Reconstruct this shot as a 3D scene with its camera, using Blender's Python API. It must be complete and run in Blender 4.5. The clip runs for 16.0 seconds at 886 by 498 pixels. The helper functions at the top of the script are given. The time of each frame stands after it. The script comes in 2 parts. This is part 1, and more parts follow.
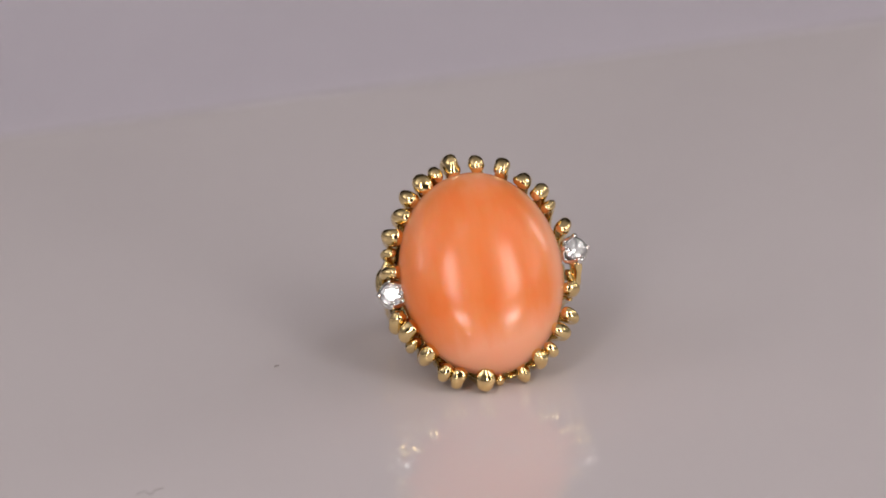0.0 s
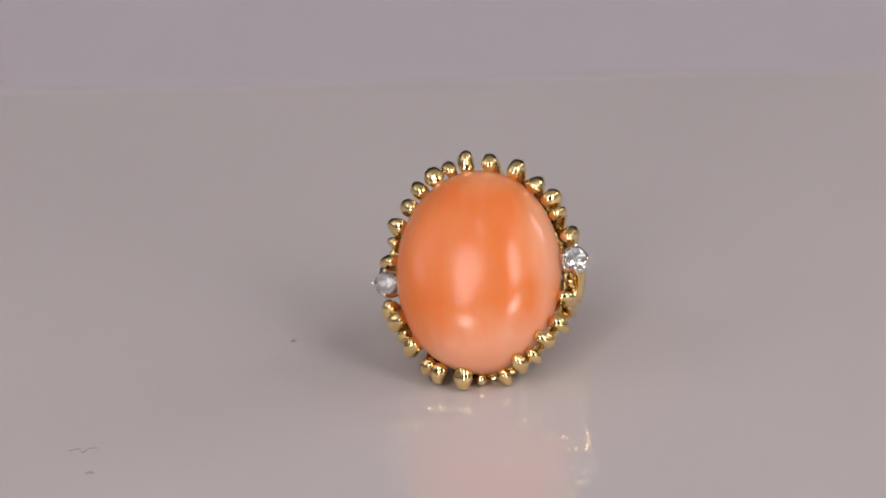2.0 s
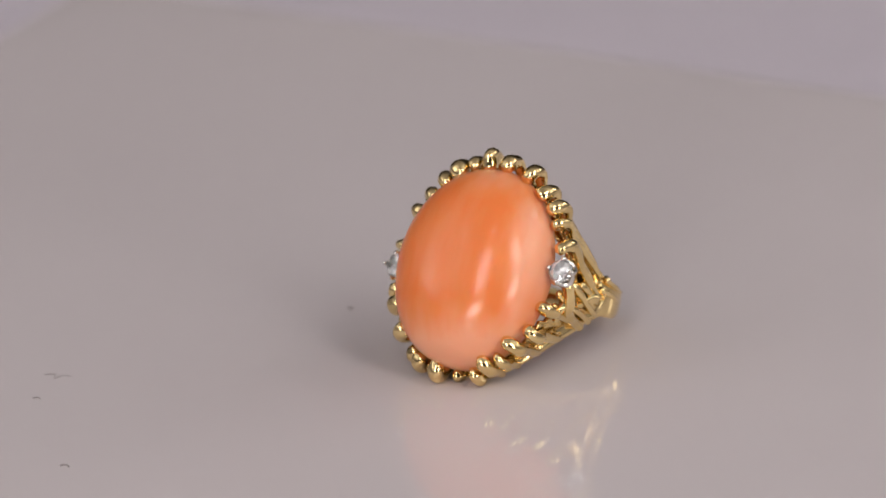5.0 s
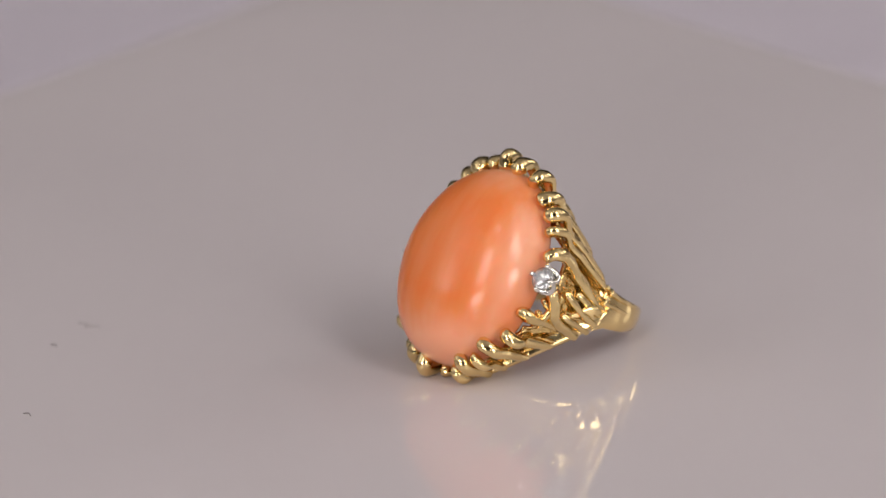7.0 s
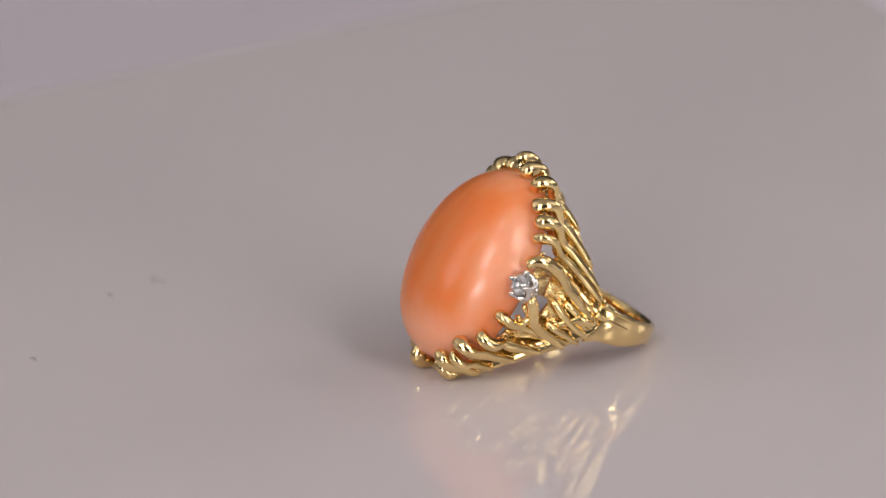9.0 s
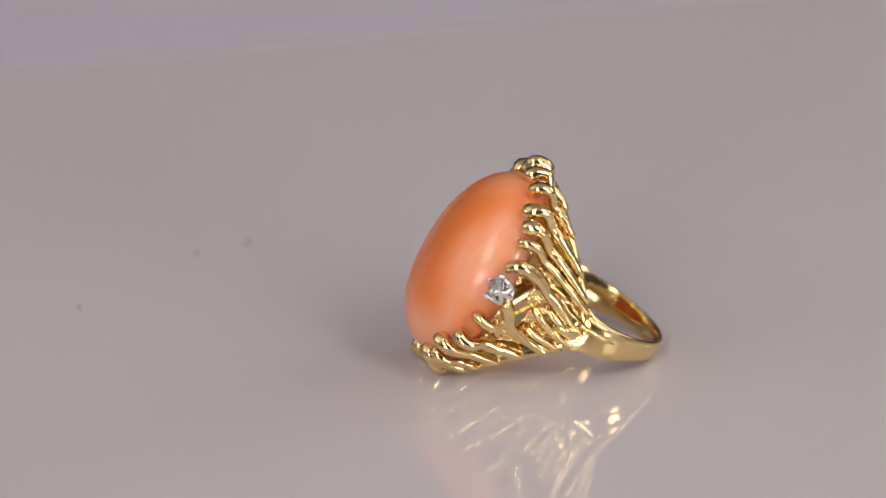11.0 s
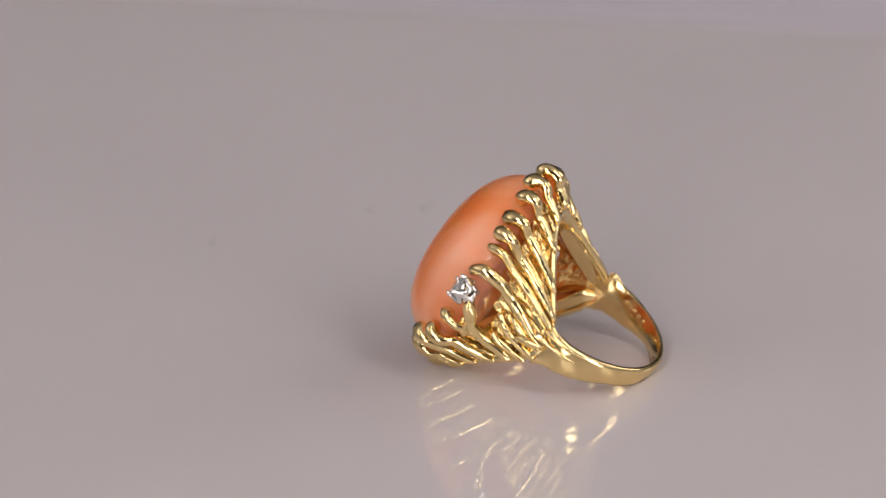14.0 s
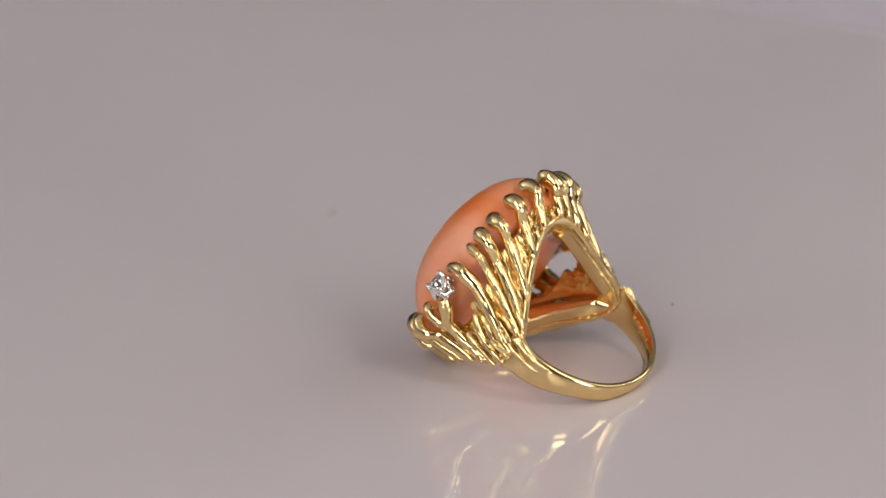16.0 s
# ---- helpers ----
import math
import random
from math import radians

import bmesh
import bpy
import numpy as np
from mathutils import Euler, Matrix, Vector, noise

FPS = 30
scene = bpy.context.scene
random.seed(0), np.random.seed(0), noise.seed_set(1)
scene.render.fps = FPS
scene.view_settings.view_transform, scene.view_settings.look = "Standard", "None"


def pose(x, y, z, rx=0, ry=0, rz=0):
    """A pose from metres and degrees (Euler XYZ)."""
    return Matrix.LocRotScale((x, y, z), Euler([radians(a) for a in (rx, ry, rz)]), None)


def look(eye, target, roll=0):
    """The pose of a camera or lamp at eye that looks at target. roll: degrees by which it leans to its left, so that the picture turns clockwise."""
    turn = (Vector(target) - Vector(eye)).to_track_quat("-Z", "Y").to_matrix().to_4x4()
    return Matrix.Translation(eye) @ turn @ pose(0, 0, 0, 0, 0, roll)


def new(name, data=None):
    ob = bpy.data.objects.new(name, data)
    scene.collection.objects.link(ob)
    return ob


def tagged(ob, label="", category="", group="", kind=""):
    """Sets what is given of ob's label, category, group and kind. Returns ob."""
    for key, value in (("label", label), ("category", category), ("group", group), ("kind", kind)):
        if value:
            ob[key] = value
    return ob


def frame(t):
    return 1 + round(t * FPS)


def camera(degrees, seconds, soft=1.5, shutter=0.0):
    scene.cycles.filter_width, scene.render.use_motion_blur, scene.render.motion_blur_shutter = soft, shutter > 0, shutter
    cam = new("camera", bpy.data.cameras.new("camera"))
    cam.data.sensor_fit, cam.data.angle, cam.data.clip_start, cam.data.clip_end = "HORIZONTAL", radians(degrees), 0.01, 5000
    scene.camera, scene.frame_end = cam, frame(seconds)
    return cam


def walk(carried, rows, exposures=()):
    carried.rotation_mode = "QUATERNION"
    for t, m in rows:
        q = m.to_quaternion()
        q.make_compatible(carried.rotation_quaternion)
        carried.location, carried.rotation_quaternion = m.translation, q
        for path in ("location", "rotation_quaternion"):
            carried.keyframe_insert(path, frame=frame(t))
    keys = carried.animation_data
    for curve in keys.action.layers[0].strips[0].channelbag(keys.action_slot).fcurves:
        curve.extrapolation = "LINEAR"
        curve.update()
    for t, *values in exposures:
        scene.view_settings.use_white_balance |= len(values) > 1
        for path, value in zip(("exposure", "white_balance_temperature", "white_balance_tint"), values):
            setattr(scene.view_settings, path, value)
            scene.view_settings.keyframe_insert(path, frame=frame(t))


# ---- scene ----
cam = camera(6.5, 16.0)
EYE = pose(-0.00465, -0.69395, 0.28444, 68.5146, 2.9927, -1.1773)
walk(cam, [(0.0, EYE), (16.0, EYE)])
cam.data.dof.use_dof = True
cam.data.dof.focus_distance = 0.742
cam.data.dof.aperture_fstop = 22.0

# ---- light ----
world = bpy.data.worlds.new("studio_dim")
scene.world = world
world.use_nodes = True
world.node_tree.nodes["Background"].inputs[0].default_value = (0.80, 0.82, 0.90, 1)
world.node_tree.nodes["Background"].inputs[1].default_value = 0.25
scene.view_settings.exposure = -0.07


def softbox(name, eye, target, w, h, watts, colour):
    data = bpy.data.lights.new(name, "AREA")
    data.shape, data.size, data.size_y = "RECTANGLE", w, h
    data.energy, data.color = watts, colour
    ob = new(name, data)
    ob.matrix_world = look(eye, target)
    return tagged(ob, "tall white strip softbox beside the camera", "studio light", "studio lights")


WHITE = (1.0, 0.955, 0.93)


def around(az, el, d):
    """A place by its bearing from the camera's side (degrees, to the right), its height angle and distance."""
    a, e = radians(az), radians(el)
    return (d * math.sin(a) * math.cos(e), -d * math.cos(a) * math.cos(e), d * math.sin(e))


softbox("strip_light", around(-22, 38, 0.95), (0, 0, 0), 0.24, 0.42, 2.2, WHITE)
softbox("strip_light", around(40, 38, 0.95), (0, 0, 0), 0.24, 0.42, 2.2, WHITE)
softbox("strip_light", around(-19, 9, 0.95), (0, 0, 0), 0.22, 0.18, 1.75, WHITE)
softbox("strip_light", around(36, 9, 0.95), (0, 0, 0), 0.22, 0.18, 1.75, WHITE)
softbox("side_light", around(112, 24, 1.1), (0, 0, 0), 0.13, 0.36, 1.0, WHITE)
softbox("small_lamp", around(-12, 66, 1.4), (0, 0, 0), 0.06, 0.06, 0.4, WHITE)
# unseen pair added as ambient fill, brightening ceiling and side walls
for bx in (-1.85, 1.85):
    tagged(softbox("fill_bounce", (bx, -0.5, 0.75), (bx, -0.45, 1.9), 0.6, 0.6, 39.0, (1.0, 0.955, 0.92)), "added unseen fill lamp aimed up at the ceiling")


# ---- materials ----
def material(name):
    m = bpy.data.materials.new(name)
    m.use_nodes = True
    return m, m.node_tree.nodes, m.node_tree.links, m.node_tree.nodes["Principled BSDF"]


def noise_node(n, l, scale, detail=4.0, coord="Object"):
    tc = n.new("ShaderNodeTexCoord")
    t = n.new("ShaderNodeTexNoise")
    t.inputs["Scale"].default_value, t.inputs["Detail"].default_value = scale, detail
    l.new(tc.outputs[coord], t.inputs["Vector"])
    return t


def ramp(n, l, source, stops):
    r = n.new("ShaderNodeValToRGB")
    while len(r.color_ramp.elements) < len(stops):
        r.color_ramp.elements.new(0.5)
    for e, (p, c) in zip(r.color_ramp.elements, stops):
        e.position, e.color = p, (*c, 1)
    l.new(source, r.inputs[0])
    return r


def bump(n, l, bsdf, source, strength, distance):
    b = n.new("ShaderNodeBump")
    b.inputs["Strength"].default_value, b.inputs["Distance"].default_value = strength, distance
    l.new(source, b.inputs["Height"])
    l.new(b.outputs[0], bsdf.inputs["Normal"])


def make_gold(name, colour, rough, relief, scale):
    m, n, l, b = material(name)
    b.inputs["Metallic"].default_value = 1.0
    t = noise_node(n, l, scale)
    c = ramp(n, l, t.outputs[0], [(0.3, tuple(v * 0.92 for v in colour)), (0.7, colour)])
    l.new(c.outputs[0], b.inputs["Base Color"])
    r = n.new("ShaderNodeMapRange")
    r.inputs["To Min"].default_value, r.inputs["To Max"].default_value = rough * 0.7, rough * 1.5
    l.new(t.outputs[0], r.inputs["Value"])
    l.new(r.outputs[0], b.inputs["Roughness"])
    t2 = noise_node(n, l, scale * 2.2, 3.0)
    bump(n, l, b, t2.outputs[0], relief, 0.0004)
    return m


GOLD = make_gold("cast_gold", (0.87, 0.665, 0.32), 0.085, 0.17, 420)
GOLD_SMOOTH = make_gold("polished_gold", (0.87, 0.665, 0.32), 0.13, 0.06, 400)
GOLD_ROUGH = make_gold("rough_cast_gold", (0.85, 0.62, 0.27), 0.2, 0.6, 700)
SILVER = make_gold("white_gold", (0.80, 0.78, 0.74), 0.1, 0.1, 900)


def make_coral():
    m, n, l, b = material("coral")
    tc = n.new("ShaderNodeTexCoord")
    sep = n.new("ShaderNodeSeparateXYZ")
    l.new(tc.outputs["Object"], sep.inputs[0])
    t = noise_node(n, l, 110, 3.0)
    t.inputs["Distortion"].default_value = 0.6
    # growth bands run along the stone; pale towards one flank and both ends

    def mathn(op, a, bb):
        q = n.new("ShaderNodeMath")
        q.operation = op
        for s, v in zip(q.inputs, (a, bb)):
            if isinstance(v, (int, float)):
                s.default_value = v
            else:
                l.new(v, s)
        return q.outputs[0]
    x = mathn("MULTIPLY", sep.outputs[0], 1000.0)
    y = mathn("MULTIPLY", sep.outputs[1], 1000.0)
    wob = mathn("MULTIPLY", mathn("SUBTRACT", t.outputs[0], 0.5), 3.0)
    xx = mathn("ADD", x, wob)
    px = mathn("MAXIMUM", mathn("MULTIPLY", mathn("SUBTRACT", xx, 4.0), 0.27), mathn("MULTIPLY", mathn("SUBTRACT", 0.2, xx), 0.055))
    px = mathn("MAXIMUM", px, 0.0)
    lean = mathn("MINIMUM", mathn("MAXIMUM", mathn("ADD", mathn("MULTIPLY", y, 0.15), 0.6), 0.2), 1.4)
    px = mathn("MULTIPLY", px, lean)
    yy = mathn("ADD", y, wob)
    py = mathn("MAXIMUM", mathn("MULTIPLY", mathn("SUBTRACT", -3.8, yy), 0.2), mathn("MULTIPLY", mathn("SUBTRACT", yy, 6.0), 0.16))
    py = mathn("MAXIMUM", py, 0.0)
    t5 = noise_node(n, l, 230, 4.0)
    stretch = n.new("ShaderNodeMapping")
    stretch.inputs["Scale"].default_value = (1.0, 0.22, 0.6)
    stretch.inputs["Rotation"].default_value = (0.0, 0.0, 0.12)
    l.new(tc.outputs["Object"], stretch.inputs["Vector"])
    l.new(stretch.outputs[0], t5.inputs["Vector"])
    f = mathn("ADD", mathn("MAXIMUM", px, py), mathn("MULTIPLY", mathn("SUBTRACT", t5.outputs[0], 0.45), 2.0))
    c = ramp(n, l, f, [(0.0, (0.79, 0.208, 0.05)), (0.3, (0.81, 0.255, 0.085)), (0.9, (0.86, 0.38, 0.22))])
    l.new(c.outputs[0], b.inputs["Base Color"])
    b.inputs["Subsurface Weight"].default_value = 0.6
    b.inputs["Subsurface Radius"].default_value = (1.0, 0.45, 0.25)
    b.inputs["Subsurface Scale"].default_value = 0.0014
    b.inputs["Roughness"].default_value = 0.22
    b.inputs["IOR"].default_value = 1.5
    t3 = noise_node(n, l, 260, 2.0)
    bump(n, l, b, t3.outputs[0], 0.05, 0.0003)
    return m


CORAL = make_coral()


def make_diamond():
    m, n, l, b = material("diamond")
    b.inputs["Base Color"].default_value = (1, 1, 1, 1)
    b.inputs["Transmission Weight"].default_value = 0.9
    b.inputs["IOR"].default_value = 2.4
    b.inputs["Roughness"].default_value = 0.0
    return m


DIAMOND = make_diamond()


def make_white(name, colour, rough, ior, relief, scale):
    m, n, l, b = material(name)
    t = noise_node(n, l, scale, 5.0)
    c = ramp(n, l, t.outputs[0], [(0.3, tuple(v * 0.965 for v in colour)), (0.7, colour)])
    l.new(c.outputs[0], b.inputs["Base Color"])
    b.inputs["IOR"].default_value = ior
    t2 = noise_node(n, l, scale * 9, 4.0)
    r = n.new("ShaderNodeMapRange")
    r.inputs["To Min"].default_value, r.inputs["To Max"].default_value = rough * 0.6, rough * 1.4
    l.new(t2.outputs[0], r.inputs["Value"])
    l.new(r.outputs[0], b.inputs["Roughness"])
    bump(n, l, b, t2.outputs[0], relief, 0.0005)
    return m


# dark tone for the unseen end walls, giving the gold dark reflections
REFLECTED_DARK = make_white("wall_dark_for_reflections", (0.10, 0.095, 0.095), 0.7, 1.45, 0.2, 3)
ACRYLIC = make_white("white_gloss_acrylic", (0.630, 0.577, 0.583), 0.003, 1.51, 0.001, 14)
PAPER = make_white("white_table_laminate", (0.645, 0.593, 0.65), 0.5, 1.45, 0.1, 20)
WALLPAINT = make_white("white_wall_paint", (0.72, 0.71, 0.73), 0.7, 1.45, 0.2, 3)
# ceiling grey chosen to balance fill against dark reflections in the gold
REFLECTED_GREY = make_white("ceiling_grey_for_reflections", (0.40, 0.39, 0.40), 0.7, 1.45, 0.2, 3)
LINT, _n, _l, _b = material("dark_lint")
_b.inputs["Base Color"].default_value = (0.28, 0.25, 0.24, 1)
_b.inputs["Roughness"].default_value = 0.9

MM = 0.001


# ---- mesh helpers ----
def part(name, bm, mat, parent, label="", smooth=True):
    me = bpy.data.meshes.new(name)
    bmesh.ops.recalc_face_normals(bm, faces=bm.faces[:])
    for f in bm.faces:
        f.smooth = smooth
    bm.to_mesh(me)
    bm.free()
    me.materials.append(mat)
    ob = new(name, me)
    ob.parent = parent
    if label:
        tagged(ob, label)
    return ob


def box_bm(lo, hi, bevel=0.0, seg=2):
    bm = bmesh.new()
    bmesh.ops.create_cube(bm, size=1.0)
    for v in bm.verts:
        v.co = Vector([(a + b) / 2 + c * (b - a) for a, b, c in zip(lo, hi, v.co)])
    if bevel:
        bmesh.ops.bevel(bm, geom=bm.edges[:], offset=bevel, segments=seg, affect="EDGES")
    return bm


def catmull(pts, count):
    pts = [Vector(p) for p in pts]
    pts = [2 * pts[0] - pts[1]] + pts + [2 * pts[-1] - pts[-2]]
    out = []
    k = len(pts) - 3
    for i in range(count + 1):
        u = i / count * k
        j = min(int(u), k - 1)
        u -= j
        a, b, c, d = pts[j:j + 4]
        out.append(0.5 * ((2 * b) + (c - a) * u + (2 * a - 5 * b + 4 * c - d) * u * u + (3 * b - a - 3 * c + d) * u ** 3))
    return out


def tube(bm, pts, radius, sides=10, wobble=0.0, seed=0.0, flat=1.0, cap=True):
    """A tube of varying radius along pts (mm), with rounded ends."""
    n = len(pts)
    rings = []
    t0 = (pts[1] - pts[0]).normalized()
    up = Vector((0, 0, 1)) if abs(t0.z) < 0.9 else Vector((0, 1, 0))
    side = t0.cross(up).normalized()
    for i, p in enumerate(pts):
        t = (pts[min(i + 1, n - 1)] - pts[max(i - 1, 0)]).normalized()
        side = (side - t * side.dot(t)).normalized()
        other = t.cross(side)
        r = radius(i / (n - 1))
        ring = []
        for k in range(sides):
            a = 2 * math.pi * k / sides
            q = side * math.cos(a) + other * math.sin(a) * flat
            w = 1.0 + (wobble(i / (n - 1)) if callable(wobble) else wobble) * noise.noise(Vector((p.x * 0.7 + math.cos(a) * 0.7 + seed, p.y * 0.7 + math.sin(a) * 0.7, p.z * 0.7 - seed)))
            ring.append(bm.verts.new((p + q * r * w) * MM))
        rings.append(ring)
    for a, b in zip(rings, rings[1:]):
        for k in range(sides):
            bm.faces.new((a[k], a[(k + 1) % sides], b[(k + 1) % sides], b[k]))
    if cap:
        bm.faces.new(rings[0][::-1])
        bm.faces.new(rings[-1])


def round_tip(pts, r_fun, tip_r):
    """Radius along a strand that closes in a half ball at its last points."""
    total = sum((b - a).length for a, b in zip(pts, pts[1:]))

    def f(u):
        left = (1 - u) * total
        r = r_fun(u)
        if left < tip_r:
            return max(0.04, r * math.sqrt(max(0.0, 1 - ((tip_r - left) / tip_r) ** 2)))
        return r
    return f


# ---- setting ----
table = part("table", box_bm((-1.6, -1.3, -0.0624), (1.6, 1.3, -0.0224), 0.004), PAPER, None, smooth=False)
tagged(table, "matt white table top under the display plate", "table", kind="structure")
# unseen room added to shape light: white sides fill, dark ends deepen gold reflections
for nm, lo, hi in (("floor", (-2.5, -2.5, -0.85), (2.5, 2.5, -0.78)), ("wall_north", (-2.5, 2.42, -0.78), (2.5, 2.5, 1.9)),
                   ("wall_south", (-2.5, -2.5, -0.78), (2.5, -2.42, 1.9)), ("wall_east", (2.42, -2.42, -0.78), (2.5, 2.42, 1.9)),
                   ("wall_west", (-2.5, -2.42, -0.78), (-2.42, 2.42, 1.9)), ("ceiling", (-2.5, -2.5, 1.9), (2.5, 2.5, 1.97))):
    tagged(part(nm, box_bm(lo, hi), REFLECTED_GREY if nm == "ceiling" else REFLECTED_DARK if nm in ("wall_north", "wall_south") else WALLPAINT, None, smooth=False), ("unseen light-shaping grey studio " if nm == "ceiling" else "unseen light-shaping dark studio " if nm in ("wall_north", "wall_south") else "unseen plain white studio ") + nm.split("_")[0], nm.split("_")[0], kind="structure")
for sx in (-1.4, 1.4):
    for sy in (-1.1, 1.1):
        tagged(part("table_leg", box_bm((sx - 0.03, sy - 0.03, -0.78), (sx + 0.03, sy + 0.03, -0.062), 0.003), PAPER, None, smooth=False), "white square table leg", "table leg", kind="structure")

# ---- display plate, turning ----
PHASE = 102.354
plate = new("display_plate")
tagged(plate, "glossy white acrylic display plate turning slowly on the table", "plate")
slab = part("slab", box_bm((-0.15, -0.15, -0.022), (0.0803, 0.0965, 0.0), 0.0012, 4), ACRYLIC, plate, smooth=False)
slab.matrix_local = pose(0, 0, 0, 0, 0, PHASE)
PLATE_Z = -0.0004


def lint(points, r):
    bm = bmesh.new()
    tube(bm, catmull(points, 14), lambda u: r, 6, 0.5)
    return part("lint", bm, LINT, plate, "tiny dark speck of lint")


lint([(-34.4, -27.3, 0.04), (-33.6, -26.6, 0.10), (-33.0, -27.4, 0.05), (-32.6, -26.4, 0.12), (-31.9, -26.1, 0.05)], 0.03)
lint([(-31.2, -32.1, 0.05), (-30.8, -31.8, 0.08), (-30.4, -31.9, 0.05)], 0.06)
lint([(-17.4, -42.5, 0.05), (-17.0, -42.1, 0.1), (-16.4, -42.2, 0.05)], 0.06)
lint([(-21.5, 2.2, 0.08), (-21.3, 2.4, 0.1), (-21.1, 2.4, 0.08)], 0.07)

# ---- the ring ----
RING = Matrix(((0.9892, -0.1159, 0.0898, -0.00106), (0.1386, 0.5396, -0.8305, -0.00132), (0.0478, 0.8339, 0.5498, 0.00968), (0, 0, 0, 1)))
ring = new("cocktail_ring")
tagged(ring, "yellow gold ring with a large oval coral cabochon and two diamonds", "ring")
ring.matrix_world = RING

UP = Vector((0.0478, 0.8339, 0.5498))


def rest(p, r=0.0):
    """Lift a point of the ring (mm) so that a ball of radius r round it does not sink into the plate."""
    lack = r - 0.39 - (p.dot(UP) + 9.68)
    return p + UP * lack if lack > 0 else p


SX, SY, SH, SZ = 7.85, 9.9, 6.03, -0.75


def build_stone():
    """A flat-topped cabochon, hand polished: its dome leans a little and waves softly."""
    bm = bmesh.new()
    nu, nv = 128, 64
    rows = []
    prof = []
    for v in np.linspace(0, 1, nv)[1:]:
        r = math.sin(v * math.pi / 2)
        prof.append((r, SH * (1 - r ** 2.45) ** (1 / 2.256)))
    prof += [(0.998, -0.4), (0.99, -0.9), (0.96, -1.3), (0.88, -1.65), (0.78, -1.85)]

    def at(f, h, a):
        up = max(0.0, h)
        p = Vector((SX * f * math.cos(a) - 0.07 * up, SY * f * math.sin(a) - 0.096 * up, SZ + h))
        if h > 0:
            low = 0.4 + 0.6 * min(1.0, max(0.0, (2.0 - p.y) / 6))
            p *= 1 + 0.0075 * low * noise.noise(Vector((p.x * 0.30, p.y * 0.24, p.z * 0.3 + 5))) * min(1.0, h)
        return bm.verts.new(p * MM)
    top = at(0, SH, 0)
    for f, h in prof:
        rows.append([at(f, h, 2 * math.pi * k / nu) for k in range(nu)])
    for k in range(nu):
        bm.faces.new((top, rows[0][k], rows[0][(k + 1) % nu]))
    for a, b in zip(rows, rows[1:]):
        for k in range(nu):
            bm.faces.new((a[k], b[k], b[(k + 1) % nu], a[(k + 1) % nu]))
    bm.faces.new(rows[-1][::-1])
    return part("cabochon", bm, CORAL, ring, "polished oval coral cabochon, orange with paler pink bands")


build_stone()

FX, FZ, FR = -0.1, -10.95, 7.85      # finger hole: axis along y, inner radius


def on_finger(phi, y, r=FR):
    a = radians(phi)
    return Vector((FX + r * math.sin(a), y, FZ - r * math.cos(a)))


# edges of the sleeve round the finger, by the angle from the back of the band
TOP_PHI, TOP_Y = (0, 45, 81, 95, 103, 115, 129, 142, 160, 180), (2.15, 2.2, 2.3, 2.66, 3.45, 5.5, 8.0, 9.7, 10.3, 10.5)
LOW_PHI, LOW_Y = (0, 46, 72, 90, 105, 120, 131, 142, 160, 180), (0.15, 0.0, -0.85, -1.15, -2.5, -4.6, -6.6, -8.6, -9.8, -10.3)


def y_top(phi):
    return float(np.interp(phi, TOP_PHI, TOP_Y)) if phi >= 0 else 1.2 - float(np.interp(-phi, LOW_PHI, LOW_Y)) if phi < -95 else float(np.interp(-phi, TOP_PHI, TOP_Y))


def y_low(phi):
    return float(np.interp(phi, LOW_PHI, LOW_Y)) if phi >= 0 else 1.2 - float(np.interp(-phi, TOP_PHI, TOP_Y)) if phi < -95 else float(np.interp(-phi, LOW_PHI, LOW_Y))


# where the wall of the cradle ends below each angle on the oval (degrees, 0 at +x): the arch round the finger
FEET = ((-90, 0.0, -10.3, -3.2), (-75, 1.8, -9.9, -3.3), (-63, 3.4, -9.0, -3.7), (-54, 4.4, -8.0, -4.3), (-41, 5.6, -6.4, -5.3), (-31, 6.6, -4.4, -6.9),
        (-16, 7.6, -2.4, -8.8), (0, 7.95, -0.6, -10.2), (16, 8.0, 0.9, -10.5), (32, 7.7, 1.9, -10.5), (40, 7.2, 2.7, -10.0), (52, 5.9, 4.6, -8.0),
        (66, 4.3, 7.5, -5.7), (82, 2.6, 8.9, -4.2), (90, 0.5, 9.2, -3.5), (105, -2.0, 8.6, -3.6), (117, -3.4, 7.5, -4.2), (126, -4.5, 6.3, -5.0),
        (139, -5.8, 5.0, -6.4), (149, -6.7, 3.7, -8.0), (164, -7.6, 2.8, -9.3), (180, -8.1, 1.5, -10.4), (196, -8.2, 0.7, -10.5), (212, -7.9, -0.3, -10.4),
        (220, -7.4, -1.4, -10.0), (232, -6.1, -3.4, -8.0), (246, -4.5, -6.5, -5.7), (262, -2.6, -9.4, -4.1), (270, 0.0, -10.3, -3.2))
FEET_T = tuple(zip(*FEET))


def foot(psi):
    psi = (psi + 90) % 360 - 90
    near = [(psi + d + 90) % 360 - 90 for d in (-9, -6, -3, 0, 3, 6, 9)]
    return Vector([float(np.mean(np.interp(near, FEET_T[0], c))) for c in FEET_T[1:]])


def wall_point(psi, s, out=0.0):
    a = radians(psi)
    g = Vector((8.35 * math.cos(a), 10.2 * math.sin(a), -0.9))
    f = foot(psi)
    p = Vector((g.x + (f.x - g.x) * s ** 1.15, g.y + (f.y - g.y) * s ** 1.45, g.z + (f.z - g.z) * s))
    n = Vector((math.cos(a) / 8.5, math.sin(a) / 10.3, 0)).normalized()
    return p + n * out


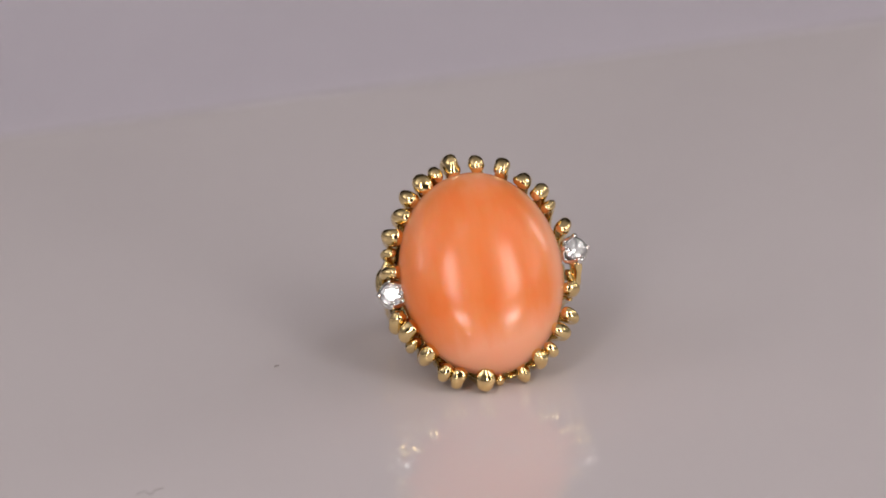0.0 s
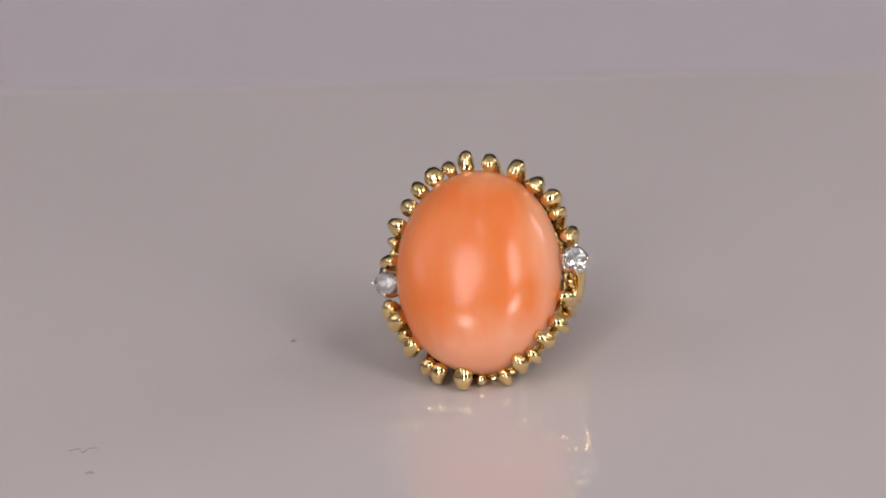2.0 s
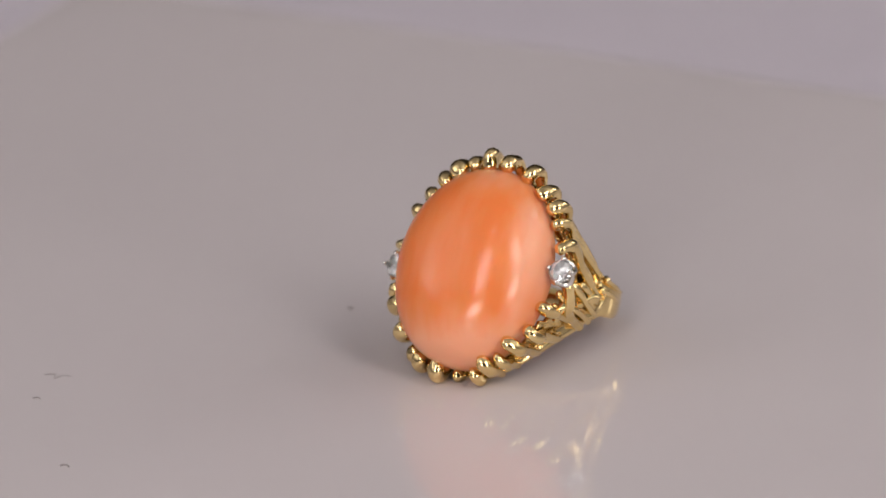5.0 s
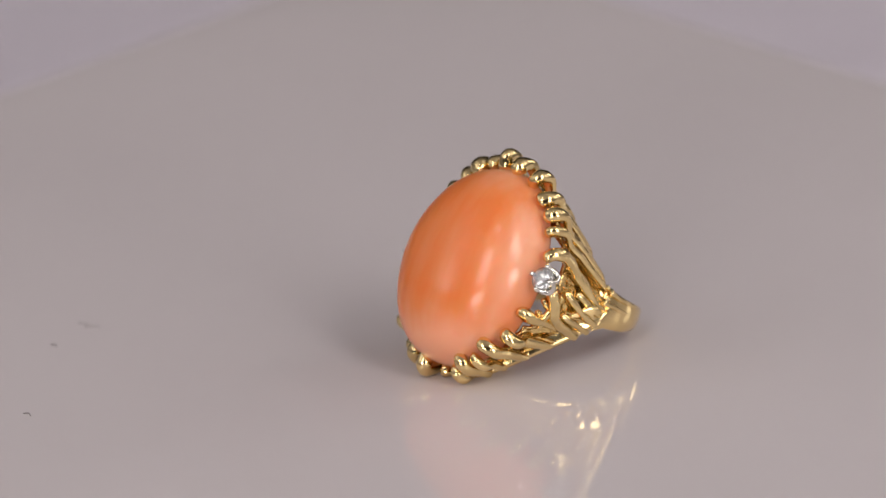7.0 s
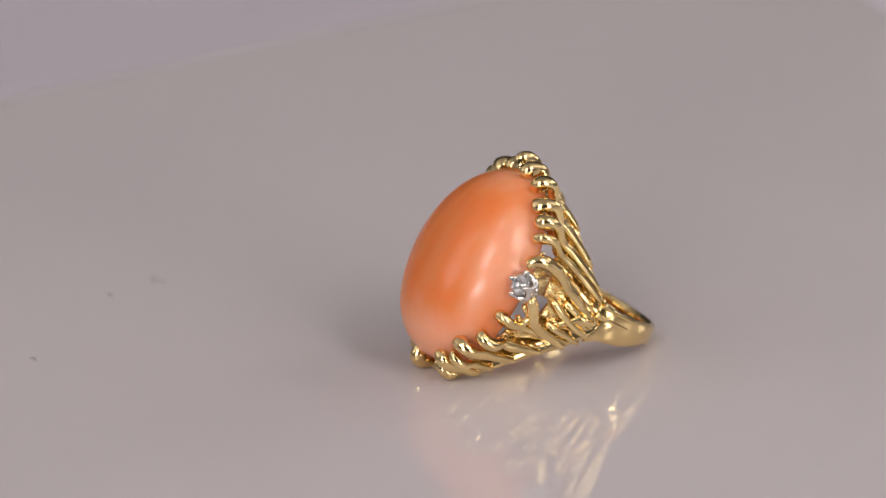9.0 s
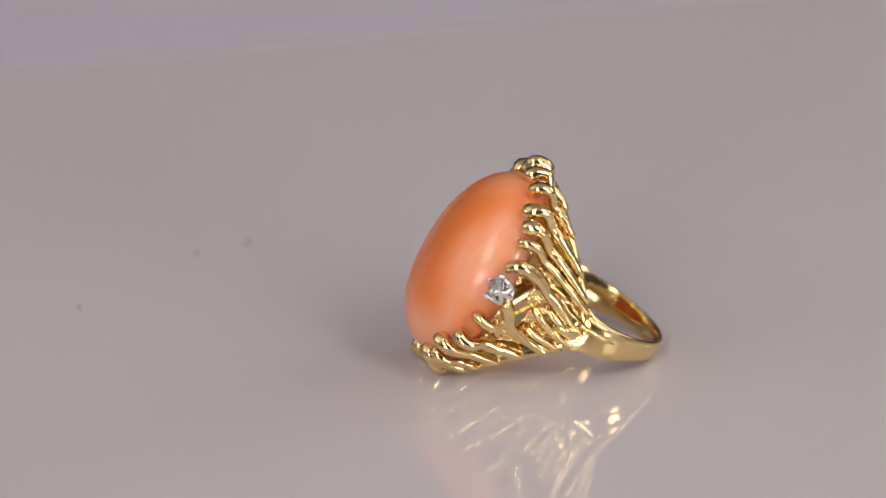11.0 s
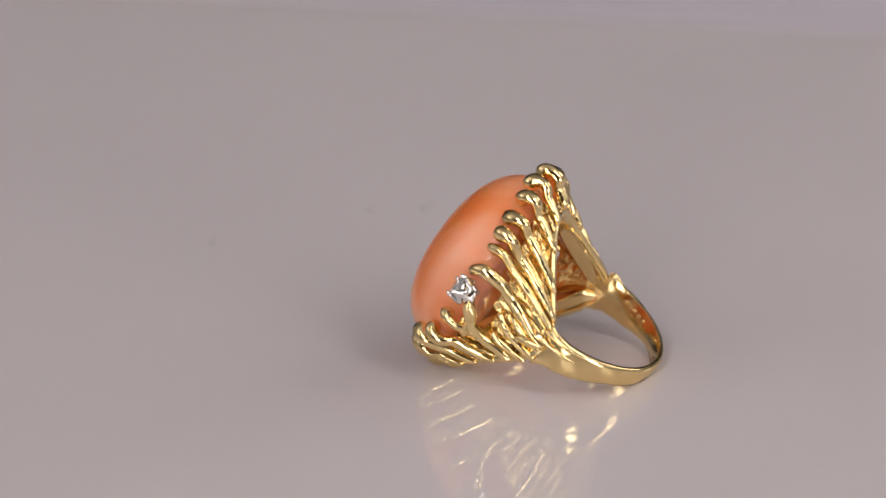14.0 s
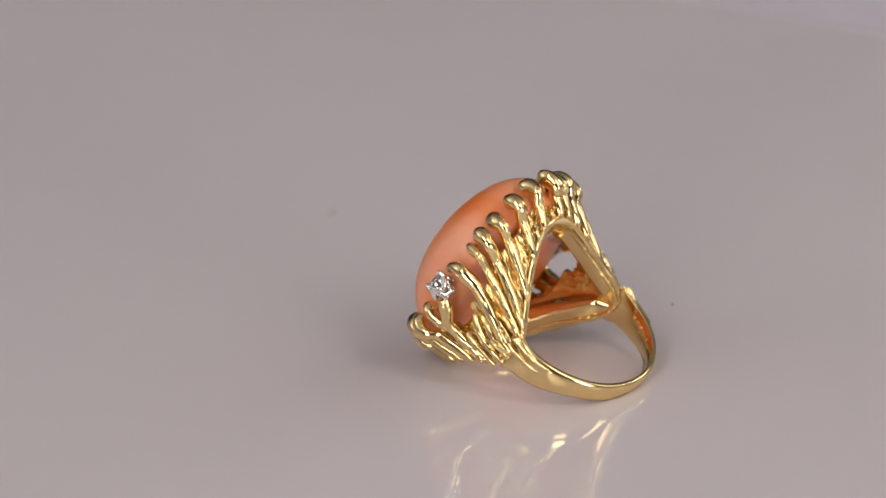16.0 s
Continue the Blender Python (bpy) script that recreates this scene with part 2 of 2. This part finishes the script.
def start_of_wall(psi):
    q = (psi + 90) % 360 - 90
    q = q - 180 if q > 90 else q
    s = 0.24 + 0.07 * math.sin(psi * 0.35) * math.sin(psi * 0.11 + 1)
    if -14 < q < 5:
        s = 0.42
    elif -24 < q < 26:
        s = 0.32
    return s


def build_gallery():
    bm = bmesh.new()
    nu, nv = 270, 26
    outer, inner = [], []
    for k in range(nu):
        psi = 360 * k / nu
        s0 = start_of_wall(psi)
        ro, ri = [], []
        for j in range(nv + 1):
            s = s0 + (1 - s0) * j / nv
            d = (1 - 0.7 * s) * (0.34 * noise.noise(Vector((psi * 0.22, s * 7, 0))) + 0.22 * noise.noise(Vector((psi * 0.6, s * 22, 4))))
            ro.append(bm.verts.new(rest(wall_point(psi, s, -0.42 + d), 0.1) * MM))
            ri.append(bm.verts.new(rest(wall_point(psi, s, -0.80 + d * 0.5), 0.1) * MM))
        outer.append(ro)
        inner.append(ri)
    for k in range(nu):
        m = (k + 1) % nu
        for j in range(nv):
            bm.faces.new((outer[k][j], outer[m][j], outer[m][j + 1], outer[k][j + 1]))
            bm.faces.new((inner[k][j], inner[k][j + 1], inner[m][j + 1], inner[m][j]))
        bm.faces.new((outer[k][0], inner[k][0], inner[m][0], outer[m][0]))
        bm.faces.new((outer[k][nv], outer[m][nv], inner[m][nv], inner[k][nv]))
    return part("gallery", bm, GOLD_ROUGH, ring, "rough cast gold cradle under the stone")


def build_arch_band():
    """Smooth sleeve on the finger's cylinder, along the edges of the arch."""
    bm = bmesh.new()
    nu = 240
    rows = []
    for k in range(nu):
        f = foot(360 * k / nu)
        rim = Vector((f.x - FX, 0, f.z - FZ))
        out = rim.normalized()
        w = max(-3.0, min(2.4, (f.y - 0.6) * 0.9))
        deep = 1.3 * min(1.0, abs(w) / 2.4) ** 2
        prof = ((-0.16, 0.0), (-0.22, 0.08), (-0.22, 0.86), (-0.1, 0.97), (0.1 + deep, 1.08), (0.2 + deep, 0.9), (0.3, 0.6), (0.48, 0.2), (0.5, 0.0), (0.3, -0.12), (0.0, -0.1))
        rows.append([bm.verts.new(rest(f + out * r - Vector((0, w * u, 0)), 0.1) * MM) for r, u in prof])
    for a, b in zip(rows, rows[1:] + rows[:1]):
        for j in range(len(rows[0])):
            m = (j + 1) % len(rows[0])
            bm.faces.new((a[j], b[j], b[m], a[m]))
    return part("arch_band", bm, GOLD_SMOOTH, ring, "smooth gold band round the arch over the finger")


build_arch_band()
build_gallery()


def build_shank():
    bm = bmesh.new()
    secs = []
    n = 120
    for i in range(n + 1):
        phi = -98 + 196 * i / n
        a = abs(phi)
        yl, yh = y_low(phi), y_top(phi)
        th = 0.57 + 0.25 * min(1, a / 100) ** 2 - 0.5 * min(1, max(0, (a - 78) / 20)) ** 2
        half, mid = (yh - yl) / 2, (yh + yl) / 2
        prof = [(-1, 0.06), (-0.97, 0.0), (0.97, 0.0), (1, 0.06), (1, 0.45), (0.94, 0.72), (0.6, 0.95), (0, 1.0), (-0.6, 0.95), (-0.94, 0.72), (-1, 0.45)]
        secs.append([bm.verts.new(rest(on_finger(phi, mid + half * u, FR + th * v)) * MM) for u, v in prof])
    m = len(secs[0])
    for a, b in zip(secs, secs[1:]):
        for k in range(m):
            bm.faces.new((a[k], a[(k + 1) % m], b[(k + 1) % m], b[k]))
    bm.faces.new(secs[0])
    bm.faces.new(secs[-1][::-1])
    return part("shank", bm, GOLD_SMOOTH, ring, "plain polished gold band")


build_shank()

# prong tips: x, y, z and radius in mm
TIPS = [(7.58, 5.61, -0.9, 0.55), (7.0, 6.99, -0.63, 0.64), (5.55, 8.41, -0.29, 0.6), (3.66, 9.9, -0.09, 0.72), (1.25, 10.52, 0.4, 0.66),
        (-1.22, 10.67, 0.16, 0.78), (-2.74, 10.15, 0.17, 0.58), (-4.18, 9.29, 0.5, 0.74), (-5.69, 8.21, 0.09, 0.66), (-6.74, 6.44, 0.4, 0.74),
        (-7.91, 4.71, 0.0, 0.7), (-8.41, 3.37, -0.9, 0.42), (-8.69, 1.35, 0.1, 0.66), (-7.99, -4.7, 0.3, 0.66), (-7.54, -5.71, -1.2, 0.48),
        (-6.54, -7.16, 0.3, 0.7), (-5.05, -9.0, -0.12, 0.5), (-3.94, -9.8, 0.05, 0.62), (-1.54, -10.4, 0.6, 0.8), (0.1, -10.5, -1.0, 0.45),
        (2.34, -10.1, -0.6, 0.58), (3.94, -9.25, 0.9, 0.62), (5.25, -8.5, 0.4, 0.5), (6.5, -6.9, 0.9, 0.66), (7.7, -5.37, -0.2, 0.58), (8.3, -2.86, -0.6, 0.6)]


def build_prong(x, y, z, r, seed):
    r *= 1.17
    psi = math.degrees(math.atan2(y / 10.35, x / 8.55))
    tip = Vector((x, y, z))
    pts = [wall_point(psi, s, 0.26) for s in (1.0, 0.85, 0.65, 0.45, 0.28)]
    a = radians(psi)
    n = Vector((math.cos(a) / 8.5, math.sin(a) / 10.3, 0)).normalized()
    pts.append(Vector((x, y, z - 1.4)) + n * 0.3)
    pts.append(tip + n * 0.08 + Vector((0, 0, -0.3)))
    pts.append(tip - n * r * 1.4 + Vector((0, 0, r * 0.25)))
    line = catmull(pts, 40)
    base = lambda u: float(np.interp(u, (0, 0.08, 0.2, 0.5, 0.72, 0.88, 1), (0.16, 0.34, 0.43, 0.52, r * 0.82, r, r * 0.96)))
    line = [rest(p, base(i / 40) * 1.12) for i, p in enumerate(line)]
    prof = round_tip(line, base, r)
    bm = bmesh.new()
    tube(bm, line, prof, 16, lambda u: 0.15 + 0.4 * max(0.0, u - 0.6) / 0.4, seed, flat=0.86 + 0.3 * (seed * 0.37 % 1))
    return part("prong", bm, GOLD, ring)


for i, q in enumerate(TIPS):
    build_prong(*q, i * 3.7)


def build_ridges():
    """Finer cast ridges between the prongs, on the wall of the cradle."""
    rnd = random.Random(4)
    for k in range(30):
        psi = 360 * (k + 0.5) / 30 + rnd.uniform(-2, 2)
        s0 = start_of_wall(psi) + rnd.uniform(-0.04, 0.12)
        line = catmull([wall_point(psi + rnd.uniform(-2, 2), s, 0.0) for s in np.linspace(0.97, s0 + rnd.uniform(0.1, 0.35), 7)], 30)
        r = rnd.uniform(0.14, 0.22)
        line = [rest(p, r) for p in line]
        bm = bmesh.new()
        tube(bm, line, round_tip(line, lambda u: r * (0.3 + 0.7 * math.sin(math.pi * min(1, u * 0.9 + 0.05))), r), 8, 0.35, k * 1.9)
        part("ridge", bm, GOLD, ring)


build_ridges()


def brilliant(radius):
    bm = bmesh.new()
    def loop(n, r, z, off=0.0):
        return [bm.verts.new((r * math.cos(2 * math.pi * (k + off) / n) * MM, r * math.sin(2 * math.pi * (k + off) / n) * MM, z * MM)) for k in range(n)]
    R = radius
    table_, crown = loop(8, R * 0.56, R * 0.34), loop(8, R * 0.80, R * 0.2, 0.5)
    girdle, low = loop(16, R, R * 0.03), loop(16, R, -R * 0.03)
    pav = loop(8, R * 0.45, -R * 0.48, 0.5)
    tip = bm.verts.new((0, 0, -R * 0.86 * MM))
    bm.faces.new(table_)
    for k in range(8):
        m = (k + 1) % 8
        bm.faces.new((table_[k], crown[k], table_[m]))
        bm.faces.new((table_[m], crown[k], girdle[(2 * k + 2) % 16], crown[m]))
        bm.faces.new((crown[k], girdle[2 * k + 1], girdle[(2 * k + 2) % 16]))
        bm.faces.new((crown[k], girdle[2 * k], girdle[2 * k + 1]))
        bm.faces.new((low[2 * k], pav[k], low[2 * k + 1]))
        bm.faces.new((low[2 * k + 1], pav[k], low[(2 * k + 2) % 16]))
        bm.faces.new((low[(2 * k + 2) % 16], pav[k], tip, pav[m]))
    for k in range(16):
        m = (k + 1) % 16
        bm.faces.new((girdle[k], low[k], low[m], girdle[m]))
    return bm


def build_diamond(at, axis, turn):
    m = Matrix.Translation(Vector(at) * MM) @ Vector(axis).to_track_quat("Z", "Y").to_matrix().to_4x4() @ pose(0, 0, 0, 0, 0, turn)
    bm = bmesh.new()
    # basket: a foot hoop, a looped gallery between the claws and an added tapered reflector that brightens the diamond
    hoop = [Vector((0.6 * math.cos(a), 0.6 * math.sin(a), -1.6)) for a in np.linspace(0, 2 * math.pi, 25)]
    tube(bm, hoop, lambda u: 0.28, 8, cap=False)
    for k in range(4):
        a0 = math.pi / 2 * k + math.pi / 4
        loop_ = [(1.16 * math.cos(a0 + w), 1.16 * math.sin(a0 + w), z) for w, z in ((0.0, -0.05), (0.3, -0.62), (0.78, -0.95), (1.27, -0.62), (1.57, -0.05))]
        tube(bm, catmull(loop_, 20), lambda u: 0.2 + 0.1 * math.sin(math.pi * u), 8)
    reflector_cup = [(0.95, -0.1), (0.62, -0.62), (0.2, -1.15), (0.62, -0.72), (1.0, -0.16)]
    rows = [[bm.verts.new((r * math.cos(a) * MM, r * math.sin(a) * MM, z * MM)) for a in np.linspace(0, 2 * math.pi, 25)[:-1]] for r, z in reflector_cup]
    for a, b in zip(rows, rows[1:] + rows[:1]):
        for k in range(24):
            bm.faces.new((a[k], a[(k + 1) % 24], b[(k + 1) % 24], b[k]))
    head = part("setting", bm, SILVER, ring, "white gold four-claw basket holding a small diamond")
    head.matrix_local = m
    for k in range(4):
        a = math.pi / 2 * k + math.pi / 4
        c, s = math.cos(a), math.sin(a)
        line = catmull([(0.5 * c, 0.5 * s, -1.9), (0.85 * c, 0.85 * s, -1.0), (1.18 * c, 1.18 * s, -0.1), (1.2 * c, 1.2 * s, 0.25), (1.0 * c, 1.0 * s, 0.42)], 20)
        bm = bmesh.new()
        tube(bm, line, round_tip(line, lambda u: 0.32 - 0.1 * u, 0.22), 8)
        part("claw", bm, SILVER, head)
    bm = brilliant(1.16)
    d = part("diamond", bm, DIAMOND, head, "small round brilliant-cut diamond")
    for f in d.data.polygons:
        f.use_smooth = False


build_diamond((9.32, 0.94, -0.35), (0.25, 0.1, 1), 20)
build_diamond((-8.95, -0.88, 0.15), (-0.25, -0.1, 1), 20)


def branch(points, r0, r1, seed):
    line = catmull(points, 36)
    bm = bmesh.new()
    tube(bm, line, round_tip(line, lambda u: r0 + (r1 - r0) * u, r1), 12, 0.3, seed)
    part("branch", bm, GOLD, ring)


for sgn in (1, -1):
    def q(x, y, z):
        return (x, y, z) if sgn > 0 else (-x - 0.05, -y + 0.1, z + 0.3)
    # hooked branch over the diamond, post below it and short twigs in the window
    branch([q(7.9, 0.4, -10.3), q(8.1, 0.9, -8.6), q(8.15, 1.7, -7.0), q(8.2, 2.5, -5.4), q(8.45, 3.3, -3.8), q(8.85, 3.75, -2.2), q(8.75, 3.5, -1.1), q(8.15, 2.7, -0.5)], 0.42, 0.74, 3 + sgn)
    branch([q(7.8, -2.9, -8.2), q(7.95, -2.7, -6.7), q(8.35, -2.45, -5.0), q(9.1, -1.7, -3.4), q(9.35, -0.5, -2.6), q(9.3, 0.3, -1.9)], 0.46, 0.62, 7 + sgn)
    branch([q(8.15, -3.4, -3.2), q(8.4, -2.8, -2.9), q(8.75, -2.1, -3.0), q(9.0, -1.4, -3.3)], 0.34, 0.42, 9 + sgn)
    branch([q(8.9, -1.6, -3.5), q(8.55, -1.2, -2.8), q(8.4, -0.7, -2.1)], 0.4, 0.36, 10 + sgn)
    branch([q(8.1, -2.9, -3.6), q(8.15, -2.4, -2.6), q(8.2, -1.9, -2.2)], 0.4, 0.34, 15 + sgn)
    branch([q(8.0, -1.2, -10.0), q(8.25, -0.9, -8.3), q(8.35, -0.3, -6.6), q(8.2, 0.3, -5.3), q(7.9, 0.5, -4.9)], 0.3, 0.46, 11 + sgn)
    branch([q(7.95, -0.3, -10.3), q(8.2, 0.1, -8.6), q(8.2, 0.7, -7.0), q(7.9, 0.9, -6.2)], 0.28, 0.42, 12 + sgn)
    branch([q(7.9, -2.1, -9.4), q(8.2, -1.9, -7.8), q(8.3, -1.7, -6.2), q(8.0, -1.5, -5.3)], 0.28, 0.4, 13 + sgn)


for phi0, phi1, side_ in ((97, 66, 1), (99, 72, 0.55), (-97, -66, 1), (-99, -74, 0.5)):
    line = catmull([on_finger(p, y_low(p) + (y_top(p) - y_low(p)) * (0.9 if side_ == 1 else 0.62), FR + 0.66) for p in np.linspace(phi0, phi1, 6)], 24)
    ridge_bm = bmesh.new()
    tube(ridge_bm, line, round_tip(line, lambda u: 0.36 - 0.24 * u, 0.14), 8, 0.6, phi0)
    part("ridge", ridge_bm, GOLD, ring)


def build_stamp():
    """Worn, unreadable punched marks inside the band."""
    for k in range(5):
        phi = -57 - 5.0 * k
        bm = bmesh.new()
        for dy0, dy1, dp0, dp1 in ((0.15, 1.0, 0, 0.8), (0.85, 1.0, 0, 2.6), (0.5, 0.62, 0, 2.2) if k % 2 else (0.15, 0.3, 0, 2.6), (0.15, 1.0, 2.2, 3.0)):
            vs = []
            for r in (FR + 0.05, FR - 0.08):
                for p_, y_ in ((dp0, dy0), (dp1, dy0), (dp1, dy1), (dp0, dy1)):
                    vs.append(bm.verts.new(on_finger(phi - p_, 0.65 + y_ * 0.9, r) * MM))
            for f in ((0, 1, 2, 3), (4, 5, 6, 7), (0, 1, 5, 4), (1, 2, 6, 5), (2, 3, 7, 6), (3, 0, 4, 7)):
                bm.faces.new([vs[j] for j in f])
        part("stamp_mark", bm, GOLD_ROUGH, ring)


build_stamp()


def motions():
    rate, rows_plate, rows_ring = 8.6363, [], []
    for k in range(0, 33):
        t = k * 0.5
        turn = pose(0, 0, PLATE_Z, 0, 0, -rate * t - float(np.interp(t, (0, 3.5, 7, 9, 12.5, 16), (0, -0.23, -0.17, 0, -0.6, 0))))
        rows_plate.append((t, turn))
        rows_ring.append((t, pose(0, 0, -PLATE_Z) @ turn @ RING))
    walk(plate, rows_plate)
    walk(ring, rows_ring)


motions()
